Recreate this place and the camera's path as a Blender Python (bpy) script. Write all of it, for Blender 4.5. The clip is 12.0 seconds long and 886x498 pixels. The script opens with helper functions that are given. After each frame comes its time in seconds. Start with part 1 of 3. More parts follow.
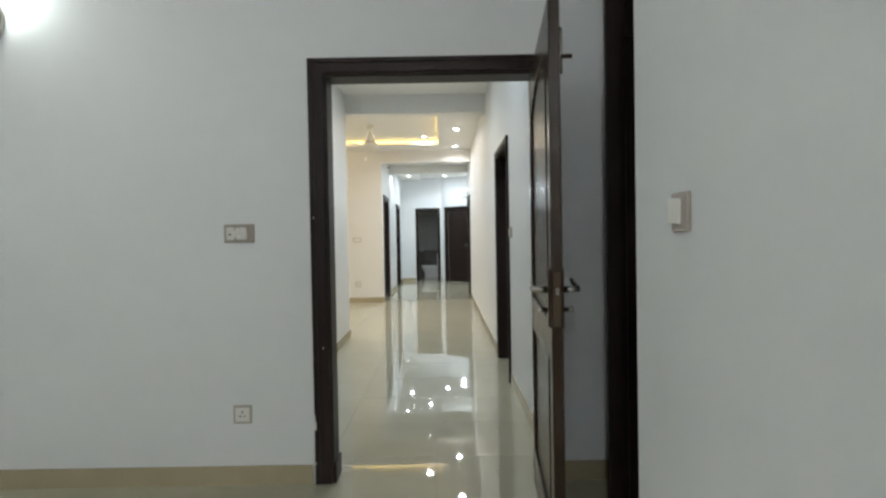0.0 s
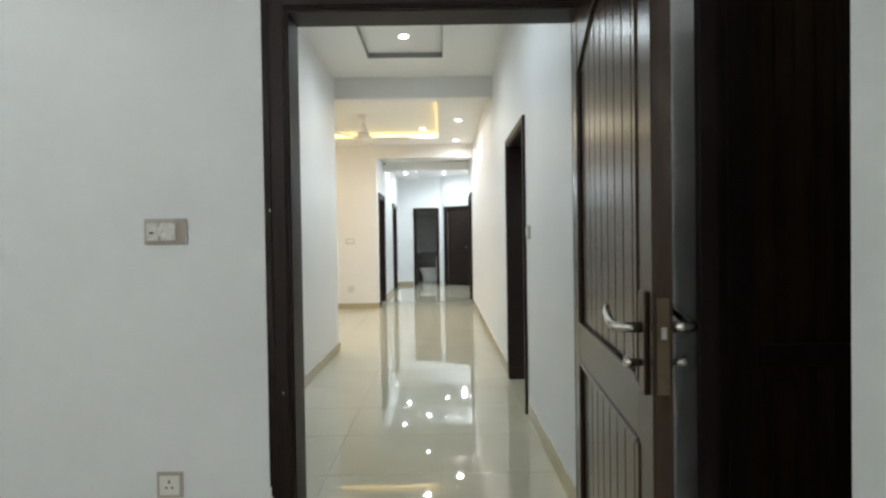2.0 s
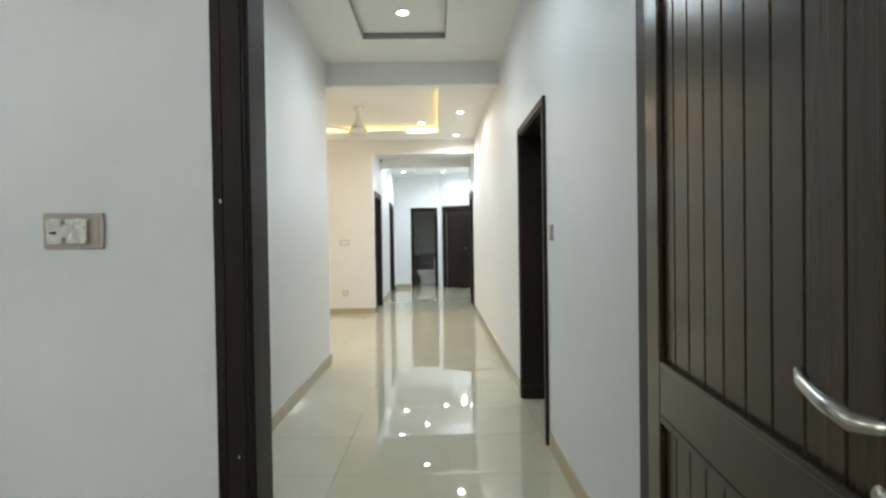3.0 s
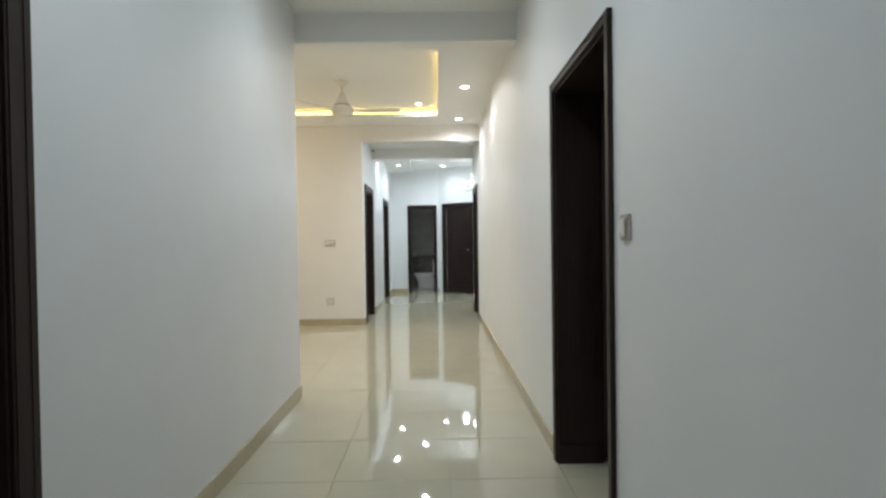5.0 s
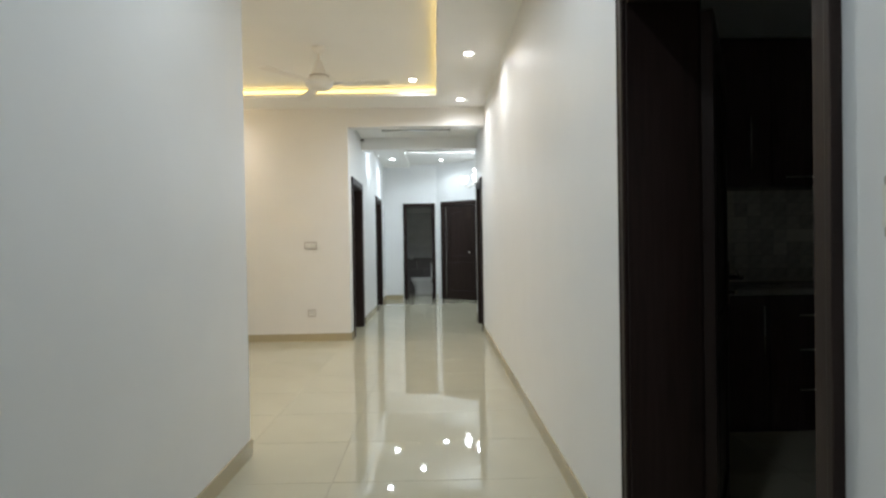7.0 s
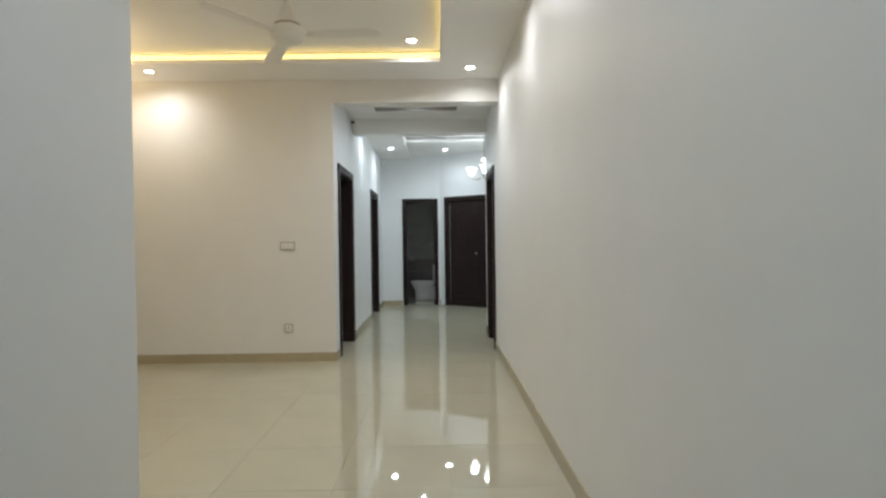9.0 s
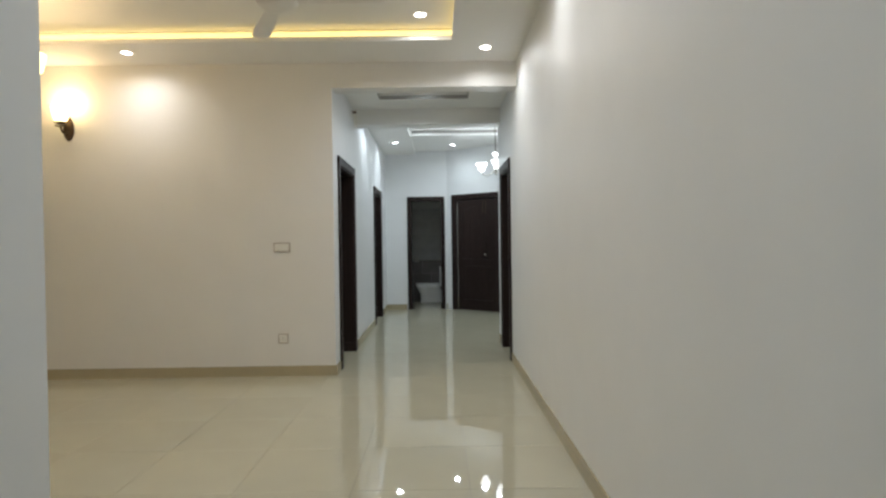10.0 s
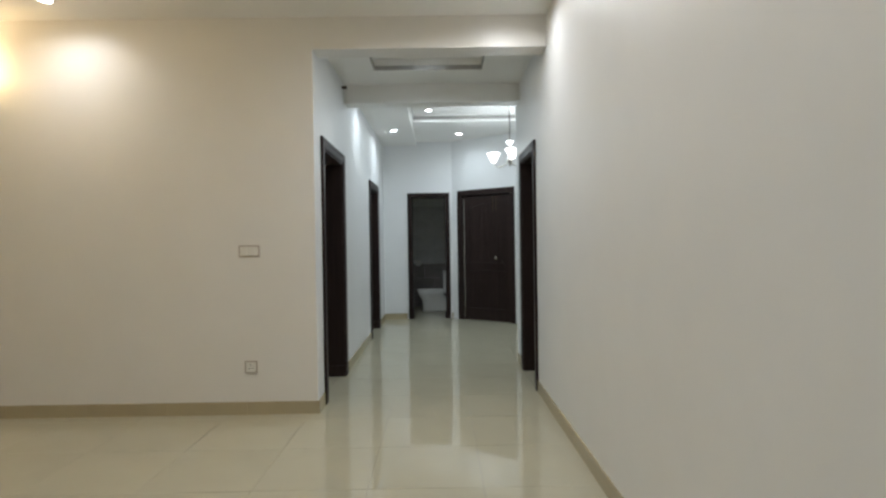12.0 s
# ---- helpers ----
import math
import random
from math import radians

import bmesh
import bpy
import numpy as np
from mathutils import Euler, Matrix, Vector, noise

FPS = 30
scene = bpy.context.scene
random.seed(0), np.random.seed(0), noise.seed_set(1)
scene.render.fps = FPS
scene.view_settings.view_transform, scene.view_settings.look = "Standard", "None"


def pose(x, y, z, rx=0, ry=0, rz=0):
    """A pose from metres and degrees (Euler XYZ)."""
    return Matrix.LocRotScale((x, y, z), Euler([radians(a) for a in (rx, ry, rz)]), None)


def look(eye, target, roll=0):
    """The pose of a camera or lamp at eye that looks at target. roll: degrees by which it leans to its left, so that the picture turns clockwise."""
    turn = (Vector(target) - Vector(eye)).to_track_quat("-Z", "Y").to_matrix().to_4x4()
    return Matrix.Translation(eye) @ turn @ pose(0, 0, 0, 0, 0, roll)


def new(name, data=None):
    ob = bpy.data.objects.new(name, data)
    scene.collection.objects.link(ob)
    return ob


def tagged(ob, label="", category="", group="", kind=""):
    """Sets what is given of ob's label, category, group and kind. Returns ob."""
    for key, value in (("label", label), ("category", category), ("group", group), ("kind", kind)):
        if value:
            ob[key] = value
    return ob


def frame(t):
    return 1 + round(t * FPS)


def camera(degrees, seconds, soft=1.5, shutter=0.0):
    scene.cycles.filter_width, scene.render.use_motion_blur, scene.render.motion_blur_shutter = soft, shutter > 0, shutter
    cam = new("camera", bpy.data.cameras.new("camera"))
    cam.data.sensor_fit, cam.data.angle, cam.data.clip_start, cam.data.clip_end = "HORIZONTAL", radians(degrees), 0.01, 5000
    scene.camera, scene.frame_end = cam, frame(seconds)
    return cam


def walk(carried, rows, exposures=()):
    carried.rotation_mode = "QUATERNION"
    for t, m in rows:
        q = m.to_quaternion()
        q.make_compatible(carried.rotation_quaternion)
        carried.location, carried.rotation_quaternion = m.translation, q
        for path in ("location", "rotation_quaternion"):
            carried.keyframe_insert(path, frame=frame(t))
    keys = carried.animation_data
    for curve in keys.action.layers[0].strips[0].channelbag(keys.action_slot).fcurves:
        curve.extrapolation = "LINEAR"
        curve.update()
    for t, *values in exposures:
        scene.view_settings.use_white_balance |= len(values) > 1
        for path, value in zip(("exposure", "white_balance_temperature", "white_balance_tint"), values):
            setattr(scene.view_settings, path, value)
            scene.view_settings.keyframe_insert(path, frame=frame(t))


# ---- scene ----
cam = camera(76.0, 12.0, soft=2.5)

PATH = [
    (0, (0.017, 0.594, 1.294), (0.015, 2.594, 1.256), -0.5),
    (0.5, (0.012, 0.739, 1.288), (0.013, 2.739, 1.251), -0.3),
    (1, (0.011, 0.944, 1.284), (0.013, 2.944, 1.25), -0.3),
    (1.5, (0.0, 1.189, 1.294), (0.003, 3.189, 1.26), -0.4),
    (2, (-0.023, 1.45, 1.291), (-0.017, 3.45, 1.258), -0.4),
    (2.5, (-0.043, 1.75, 1.292), (-0.031, 3.75, 1.261), -0.4),
    (3, (-0.085, 2.057, 1.297), (-0.066, 4.056, 1.267), -0.4),
    (5, (-0.093, 3.392, 1.294), (-0.07, 5.392, 1.266), -0.4),
    (5.5, (-0.102, 3.709, 1.293), (-0.074, 5.709, 1.265), -0.6),
    (6, (-0.082, 4.021, 1.291), (-0.052, 6.02, 1.264), -0.5),
    (6.5, (-0.09, 4.319, 1.297), (-0.057, 6.318, 1.271), -0.4),
    (7, (-0.093, 4.64, 1.291), (-0.064, 6.64, 1.269), -0.55),
    (9, (-0.102, 5.973, 1.308), (-0.081, 7.972, 1.283), -0.7),
    (9.5, (-0.157, 6.302, 1.308), (-0.14, 8.302, 1.284), -0.8),
    (10, (-0.185, 6.605, 1.313), (-0.173, 8.605, 1.289), -0.9),
    (10.5, (-0.212, 6.949, 1.316), (-0.203, 8.949, 1.293), -1.1),
    (11, (-0.241, 7.234, 1.311), (-0.231, 9.234, 1.289), -1.1),
    (11.5, (-0.23, 7.532, 1.318), (-0.222, 9.532, 1.295), -1.1),
    (12, (-0.261, 7.802, 1.327), (-0.249, 9.802, 1.306), -1.2),
]
LEAN = ((0, -0.5), (7, -0.4), (9, -0.05), (12, 0.35))
walk(cam, [(t, look(eye, target, roll + float(np.interp(t, *zip(*LEAN))))) for t, eye, target, roll in PATH],
     exposures=[(0.0, 0.8), (2.5, 1.08), (3.2, 1.0), (5.5, 0.61), (7.0, 0.58), (9.0, 0.21), (10.5, 0.05), (12.0, 0.05)])

# ---- world, lights ----
world = bpy.data.worlds.new("world")
scene.world = world
world.use_nodes = True
world.node_tree.nodes["Background"].inputs[0].default_value = (0.02, 0.02, 0.022, 1)
world.node_tree.nodes["Background"].inputs[1].default_value = 0.1

COOL = (0.80, 0.915, 1.0)
ROOM = (0.925, 0.955, 1.0)
NEUTRAL = (0.95, 0.96, 0.98)
WARM = (1.0, 0.70, 0.40)


def spot(place, power, colour, size=168, blend=1.0, radius=0.05):
    d = bpy.data.lights.new("spot", "SPOT")
    d.energy, d.color, d.spot_size, d.spot_blend, d.shadow_soft_size = power, colour, radians(size), blend, radius
    ob = new("downlight_beam", d)
    ob.matrix_world = pose(*place)
    return ob


def point(place, power, colour, radius=0.05):
    d = bpy.data.lights.new("bulb", "POINT")
    d.energy, d.color, d.shadow_soft_size = power, colour, radius
    ob = new("bulb_light", d)
    ob.matrix_world = pose(*place)
    return ob


# plan heights
Z_CORR, Z_BEAM, Z_LOUNGE, Z_TRAY = 3.20, 2.96, 3.11, 3.23
Z_LINTEL, Z_PASS, Z_BEAM2, Z_HALL, Z_ROOM = 2.86, 2.99, 2.80, 3.10, 3.20
TOP = 3.45
XR, XL, XP = 0.60, -1.25, -1.235
Y1, Y1B, YL, YF, YH, YB = 3.595, 3.735, 8.14, 12.265, 13.75, 17.78

P_ROOM, P_CORR, P_LOUNGE, P_WARM, P_HALL = 26, 42, 46, 6, 33

# downlights: place and colour
DOWN = [
    ((-0.355, 6.94, 3.25), COOL, P_CORR), ((-0.355, 5.0, 3.25), COOL, P_CORR),
    ((0.265, 10.12, Z_LOUNGE), NEUTRAL, P_LOUNGE * 0.55), ((0.265, 11.87, Z_LOUNGE), NEUTRAL, P_LOUNGE * 0.65),
    ((-0.32, 9.1, Z_TRAY), NEUTRAL, P_LOUNGE * 0.85), ((-0.32, 11.4, Z_TRAY), NEUTRAL, P_LOUNGE * 1.25),
    ((-3.06, 11.9, Z_LOUNGE), NEUTRAL, P_LOUNGE * 0.6),
    # unseen pair by the near wall, added to brighten the lounge
    ((-1.5, 8.62, Z_LOUNGE), NEUTRAL, P_LOUNGE * 0.75), ((-3.1, 8.62, Z_LOUNGE), NEUTRAL, P_LOUNGE * 0.8),
    ((-0.35, 13.0, 3.095), COOL, P_HALL),
    ((-0.93, 16.42, 3.04), COOL, P_HALL), ((-0.93, 14.6, 3.04), COOL, P_HALL),
    ((0.08, 17.05, Z_HALL), COOL, P_HALL), ((-0.39, 15.86, Z_HALL + 0.11), COOL, P_HALL),
]
for place, colour, power in DOWN:
    spot((place[0], place[1], place[2] - 0.012), power, colour)


# ---- materials ----
def material(name, colour, rough=0.5, metal=0.0, grain=None, var=0.06, scale=6.0, bump=0.0, bump_scale=60.0, coat=0.0, island=0.0, spec=0.5):
    """Plain paint, plaster or stone: a colour that varies at two scales, with fine relief."""
    m = bpy.data.materials.new(name)
    m.use_nodes = True
    n, l = m.node_tree.nodes, m.node_tree.links
    b = n["Principled BSDF"]
    b.inputs["Roughness"].default_value, b.inputs["Metallic"].default_value = rough, metal
    b.inputs["Coat Weight"].default_value = coat
    b.inputs["Coat Roughness"].default_value = 0.12
    b.inputs["Specular IOR Level"].default_value = spec
    co = n.new("ShaderNodeTexCoord")
    mp = n.new("ShaderNodeMapping")
    l.new(co.outputs["Object"], mp.inputs[0])
    if grain:
        mp.inputs["Scale"].default_value = grain
    a = n.new("ShaderNodeTexNoise")
    a.inputs["Scale"].default_value, a.inputs["Detail"].default_value = scale, 6
    c = n.new("ShaderNodeTexNoise")
    c.inputs["Scale"].default_value, c.inputs["Detail"].default_value = scale * 0.13, 3
    for t in (a, c):
        l.new(mp.outputs[0], t.inputs["Vector"])
    add = n.new("ShaderNodeMath")
    add.operation = "ADD"
    l.new(a.outputs["Fac"], add.inputs[0])
    l.new(c.outputs["Fac"], add.inputs[1])
    last = add.outputs[0]
    if island:
        info = n.new("ShaderNodeObjectInfo")
        mul = n.new("ShaderNodeMath")
        mul.operation = "MULTIPLY_ADD"
        l.new(info.outputs["Random"], mul.inputs[0])
        mul.inputs[1].default_value = island
        l.new(last, mul.inputs[2])
        last = mul.outputs[0]
    mr = n.new("ShaderNodeMapRange")
    mr.inputs["From Min"].default_value, mr.inputs["From Max"].default_value = 0.6, 1.4
    mr.inputs["To Min"].default_value, mr.inputs["To Max"].default_value = 1 - var, 1 + var
    l.new(last, mr.inputs["Value"])
    mix = n.new("ShaderNodeVectorMath")
    mix.operation = "SCALE"
    mix.inputs[0].default_value = colour
    l.new(mr.outputs[0], mix.inputs["Scale"])
    l.new(mix.outputs[0], b.inputs["Base Color"])
    if bump:
        f = n.new("ShaderNodeTexNoise")
        f.inputs["Scale"].default_value, f.inputs["Detail"].default_value = bump_scale, 4
        l.new(mp.outputs[0], f.inputs["Vector"])
        bp = n.new("ShaderNodeBump")
        bp.inputs["Strength"].default_value, bp.inputs["Distance"].default_value = bump, 0.002
        l.new(f.outputs["Fac"], bp.inputs["Height"])
        l.new(bp.outputs[0], b.inputs["Normal"])
    return m


def glow(name, colour, strength):
    m = bpy.data.materials.new(name)
    m.use_nodes = True
    b = m.node_tree.nodes["Principled BSDF"]
    b.inputs["Base Color"].default_value = (*[0.8] * 3, 1)
    b.inputs["Emission Color"].default_value = (*colour, 1)
    b.inputs["Emission Strength"].default_value = strength
    return m


PAINT = material("wall_paint", (0.79, 0.80, 0.80), 0.45, var=0.025, scale=3.0, bump=0.12, bump_scale=140)
CREAM = material("cream_paint", (0.79, 0.775, 0.74), 0.42, var=0.025, scale=3.0, bump=0.12, bump_scale=140)
CEIL = material("ceiling_paint", (0.88, 0.875, 0.845), 0.6, var=0.02, scale=3.0, bump=0.05, bump_scale=120)
WOOD = material("dark_stained_wood", (0.024, 0.0145, 0.0125), 0.42, grain=(14, 14, 0.7), var=0.4, scale=5.0, bump=0.1, bump_scale=14, coat=0.0, spec=0.2)
LEAFWOOD = material("door_leaf_wood", (0.034, 0.019, 0.0115), 0.24, grain=(14, 14, 0.7), var=0.4, scale=5.0, bump=0.1, bump_scale=14, coat=0.0, spec=0.30)
PANEL = material("panel_wood", (0.040, 0.0235, 0.014), 0.24, grain=(16, 16, 0.6), var=0.4, scale=5.0, bump=0.1, bump_scale=14, coat=0.0, spec=0.30)
TILE = material("polished_floor_tile", (0.475, 0.445, 0.335), 0.025, var=0.05, scale=2.5, island=0.25)
GROUT = material("grout", (0.33, 0.31, 0.26), 0.8, var=0.15, scale=20)
SKIRT = material("skirting_tile", (0.42, 0.36, 0.235), 0.2, var=0.06, scale=5, island=0.3)
PLATE = material("beige_plastic", (0.45, 0.40, 0.35), 0.4, var=0.03, scale=8)
WHITE = material("white_plastic", (0.76, 0.75, 0.70), 0.35, var=0.03, scale=8)
SLOT = material("dark_slot", (0.02, 0.02, 0.02), 0.6)
STEEL = material("brushed_steel", (0.48, 0.46, 0.42), 0.26, metal=1.0, var=0.08, scale=30)
BRASS = material("dull_brass", (0.10, 0.075, 0.05), 0.5, metal=1.0, var=0.15, scale=40)
BRONZE = material("dark_bronze", (0.07, 0.045, 0.03), 0.35, metal=0.7, var=0.3, scale=30)
FAN = material("fan_enamel", (0.82, 0.80, 0.76), 0.35, var=0.04, scale=10)
CABINET = material("dark_laminate", (0.05, 0.032, 0.029), 0.25, grain=(12, 12, 0.7), var=0.4, scale=5)
COUNTER = material("counter_stone", (0.34, 0.33, 0.32), 0.2, var=0.35, scale=60)
SPLASH = material("splash_tile", (0.60, 0.58, 0.53), 0.25, var=0.45, scale=14, island=0.5)
BATHTILE = material("bath_tile", (0.62, 0.63, 0.64), 0.25, var=0.12, scale=6, island=0.25)
BATHDARK = material("bath_dado_tile", (0.2, 0.18, 0.175), 0.25, var=0.2, scale=8, island=0.3)
CERAMIC = material("white_ceramic", (0.78, 0.78, 0.76), 0.1, var=0.02, coat=0.5)
G_COOL = glow("lamp_cool", (0.92, 0.97, 1.0), 14)
G_NEUT = glow("lamp_neutral", (1.0, 0.97, 0.9), 14)
G_LED = glow("led_tape", (1.0, 0.70, 0.20), 1.5)
G_AMBER = glow("amber_glass", (1.0, 0.74, 0.30), 5.0)
G_GLASS = glow("frosted_glass", (0.93, 0.97, 1.0), 6.0)
G_BULB = glow("bulb_glass", (0.90, 1.0, 0.95), 12.0)


# ---- mesh helpers ----
def box(bm, x0, y0, z0, x1, y1, z1, bevel=0.0):
    vs = bmesh.ops.create_cube(bm, size=1.0, matrix=Matrix.Translation(((x0 + x1) / 2, (y0 + y1) / 2, (z0 + z1) / 2)) @ Matrix.Diagonal((abs(x1 - x0), abs(y1 - y0), abs(z1 - z0), 1)))["verts"]
    if bevel:
        es = list({e for v in vs for e in v.link_edges})
        bmesh.ops.bevel(bm, geom=es, offset=bevel, segments=2, profile=0.5, affect="EDGES")
    return bm


def boxes(*rows, bevel=0.0):
    bm = bmesh.new()
    for r in rows:
        box(bm, *r, bevel=bevel)
    return bm


def lathe(profile, steps=28, sweep=1.0):
    """A turned shape from (radius, height) pairs about z."""
    bm = bmesh.new()
    rings = []
    for r, z in profile:
        rings.append([bm.verts.new((r * math.cos(2 * math.pi * k / steps), r * math.sin(2 * math.pi * k / steps), z)) for k in range(steps)])
    for a, b in zip(rings, rings[1:]):
        for k in range(steps):
            bm.faces.new((a[k], a[(k + 1) % steps], b[(k + 1) % steps], b[k]))
    if profile[0][0] > 1e-4:
        bm.faces.new(rings[0][::-1])
    if profile[-1][0] > 1e-4:
        bm.faces.new(rings[-1])
    bmesh.ops.remove_doubles(bm, verts=bm.verts, dist=1e-5)
    bmesh.ops.recalc_face_normals(bm, faces=bm.faces)
    return bm


def tube(points, radius, steps=10):
    """A round bar along the points."""
    bm = bmesh.new()
    pts = [Vector(p) for p in points]
    rings = []
    for i, p in enumerate(pts):
        d = (pts[min(i + 1, len(pts) - 1)] - pts[max(i - 1, 0)]).normalized()
        q = d.to_track_quat("Z", "Y")
        r = radius[i] if isinstance(radius, (list, tuple)) else radius
        rings.append([bm.verts.new(p + q @ Vector((r * math.cos(2 * math.pi * k / steps), r * math.sin(2 * math.pi * k / steps), 0))) for k in range(steps)])
    for a, b in zip(rings, rings[1:]):
        for k in range(steps):
            bm.faces.new((a[k], a[(k + 1) % steps], b[(k + 1) % steps], b[k]))
    bm.faces.new(rings[0][::-1])
    bm.faces.new(rings[-1])
    bmesh.ops.recalc_face_normals(bm, faces=bm.faces)
    return bm


def mesh_of(name, bm, mat, smooth=False):
    me = bpy.data.meshes.new(name)
    if smooth:
        for f in bm.faces:
            f.smooth = True
    bm.to_mesh(me)
    bm.free()
    me.materials.append(mat)
    return me


def part(name, bm, mat, parent, label="", smooth=False, m=None):
    ob = new(name, mesh_of(name, bm, mat, smooth))
    ob.parent = parent
    if m is not None:
        ob.matrix_basis = m
    return tagged(ob, label)


def thing(name, m, label, category, group="", kind=""):
    ob = new(name)
    ob.empty_display_size = 0.1
    ob.matrix_basis = m
    return tagged(ob, label, category, group, kind)


def structure(name, bm, mat, label, category):
    return tagged(new(name, mesh_of(name, bm, mat)), label, category, "", "structure")


# ---- walls ----
R1X0, R1Y0, RAX, RAY = -3.6, -2.6, 0.60, 2.31
D1 = (-0.597, 0.522)
HEAD1 = 2.163
HEAD = 2.14


def wall(name, rows, mat, label):
    return structure(name, boxes(*rows), mat, label, "wall")


wall("wall_front_room", [(R1X0, Y1, 0, D1[0] - 0.02, Y1B, TOP), (D1[1] + 0.02, Y1, 0, 2.3, Y1B, TOP), (D1[0] - 0.02, Y1, HEAD1 + 0.02, D1[1] + 0.02, Y1B, TOP)], PAINT, "white painted plaster wall with a doorway")
wall("wall_front_room_left", [(R1X0 - 0.2, R1Y0, 0, R1X0, Y1B, TOP)], PAINT, "white painted plaster wall")
wall("wall_front_room_back", [(R1X0 - 0.2, R1Y0 - 0.2, 0, 2.5, R1Y0, TOP)], PAINT, "white painted plaster wall")
wall("wall_front_room_right", [(RAX, R1Y0, 0, 2.5, RAY, TOP)], PAINT, "white painted plaster wall that ends at a wardrobe recess")
wall("wall_wardrobe_side", [(0.95, 3.205, 0, 0.99, Y1, TOP), (2.3, RAY, 0, 2.5, Y1B, TOP)], PAINT, "white painted return beside a built-in wardrobe")
KD = (5.64, 6.655)
wall("wall_corridor_right", [(XR, Y1B, 0, 0.85, KD[0] - 0.02, TOP), (XR, KD[1] + 0.02, 0, 0.85, YF, TOP), (XR, KD[0] - 0.02, HEAD + 0.02, 0.85, KD[1] + 0.02, TOP)], PAINT, "long white painted wall with a kitchen doorway")
LD = (4.0, 4.925)
wall("wall_corridor_left", [(XL - 0.22, Y1B, 0, XL, LD[0] - 0.02, TOP), (XL - 0.22, LD[1] + 0.02, 0, XL, YL, TOP), (XL - 0.22, LD[0] - 0.02, HEAD + 0.02, XL, LD[1] + 0.02, TOP)], PAINT, "white painted corridor wall with a doorway")
wall("wall_side_room", [(-3.2, Y1B, 0, XL - 0.22, Y1B + 0.06, TOP), (-3.3, Y1B, 0, -3.2, 5.6, TOP), (-3.2, 5.5, 0, XL - 0.22, 5.6, TOP)], PAINT, "white painted side room wall")
LX = -6.2
wall("wall_lounge_near", [(LX, YL - 0.22, 0, XL - 0.22, YL, TOP)], CREAM, "cream painted lounge wall")
wall("wall_lounge_left", [(LX - 0.2, YL - 0.22, 0, LX, YF + 0.2, TOP)], CREAM, "cream painted lounge wall")
wall("wall_lounge_far", [(LX, YF, 0, XP - 0.003, YF + 0.22, TOP)], CREAM, "cream painted lounge wall with a wall lamp")
D2, D3, RD = (12.60, 13.52), (15.80, 16.72), (12.90, 13.64)
PL0 = XP - 0.20
wall("wall_passage_left", [(PL0, YF + 0.22, 0, XP, D2[0] - 0.02, TOP), (PL0, D2[0] - 0.02, HEAD + 0.02, XP, D2[1] + 0.02, TOP), (PL0, D2[1] + 0.02, 0, XP, D3[0] - 0.02, TOP), (PL0, D3[0] - 0.02, HEAD + 0.02, XP, D3[1] + 0.02, TOP), (PL0, D3[1] + 0.02, 0, XP, YB + 0.2, TOP), (XP - 0.003, YF, 0, XP, YF + 0.22, TOP)], PAINT, "white painted passage wall with two doorways")
PR = XR
wall("wall_passage_right", [(PR, YF, 0, 0.80, RD[0] - 0.02, TOP), (PR, RD[0] - 0.02, HEAD + 0.02, 0.80, RD[1] + 0.02, TOP), (PR, RD[1] + 0.02, 0, 0.80, 14.08, TOP)], PAINT, "white painted passage wall with a doorway")
BD = (-0.745, -0.147)
CX = -0.03
wall("wall_hall_end", [(XP, YB, 0, BD[0] - 0.02, YB + 0.2, TOP), (BD[1] + 0.02, YB, 0, CX, YB + 0.2, TOP), (BD[0] - 0.02, YB, HEAD + 0.02, BD[1] + 0.02, YB + 0.2, TOP)], PAINT, "white painted end wall with a bathroom doorway")
# slanted wall with a door, from (CX, YB) towards the right
SL = pose(CX, YB, 0, 0, 0, -37.5)
AD = (0.21, 1.165)
ob = wall("wall_hall_slanted", [(0, 0, 0, AD[0] - 0.02, 0.14, TOP), (AD[1] + 0.02, 0, 0, 2.4, 0.14, TOP), (AD[0] - 0.02, 0, HEAD + 0.02, AD[1] + 0.02, 0.14, TOP)], PAINT, "white painted slanted wall with a dark door")
ob.matrix_basis = SL
wall("wall_hall_right", [(1.85, 14.0, 0, 2.0, 16.6, TOP), (0.80, 13.93, 0, 2.0, 14.08, TOP)], PAINT, "white painted hall wall")

# rooms behind the doorways, unlit
wall("wall_kitchen", [(0.85, 4.7, 0, 3.8, 4.8, TOP), (3.7, 4.8, 0, 3.8, 8.95, TOP), (0.85, 8.95, 0, 3.8, 9.05, TOP)], PAINT, "white painted kitchen wall")
wall("wall_bedroom_left", [(-3.2, 12.49, 0, PL0, 12.55, TOP), (-3.3, 12.49, 0, -3.2, 17.9, TOP), (-3.2, 14.6, 0, PL0, 14.7, TOP), (-3.2, 17.8, 0, PL0, 17.9, TOP)], PAINT, "white painted bedroom wall")
wall("wall_bedroom_right", [(0.80, 12.3, 0, 2.4, 12.4, TOP), (2.4, 12.3, 0, 2.5, 13.93, TOP)], PAINT, "white painted bedroom wall")

# ceilings
def ceiling(name, rows, label):
    return structure(name, boxes(*rows), CEIL, label, "ceiling")


def holed(x0, y0, x1, y1, a, b, c, d, z, th):
    """Four slabs round a hole a, b, c, d."""
    return [(x0, y0, z, a, y1, z + th), (c, y0, z, x1, y1, z + th), (a, y0, z, c, b, z + th), (a, d, z, c, y1, z + th)]


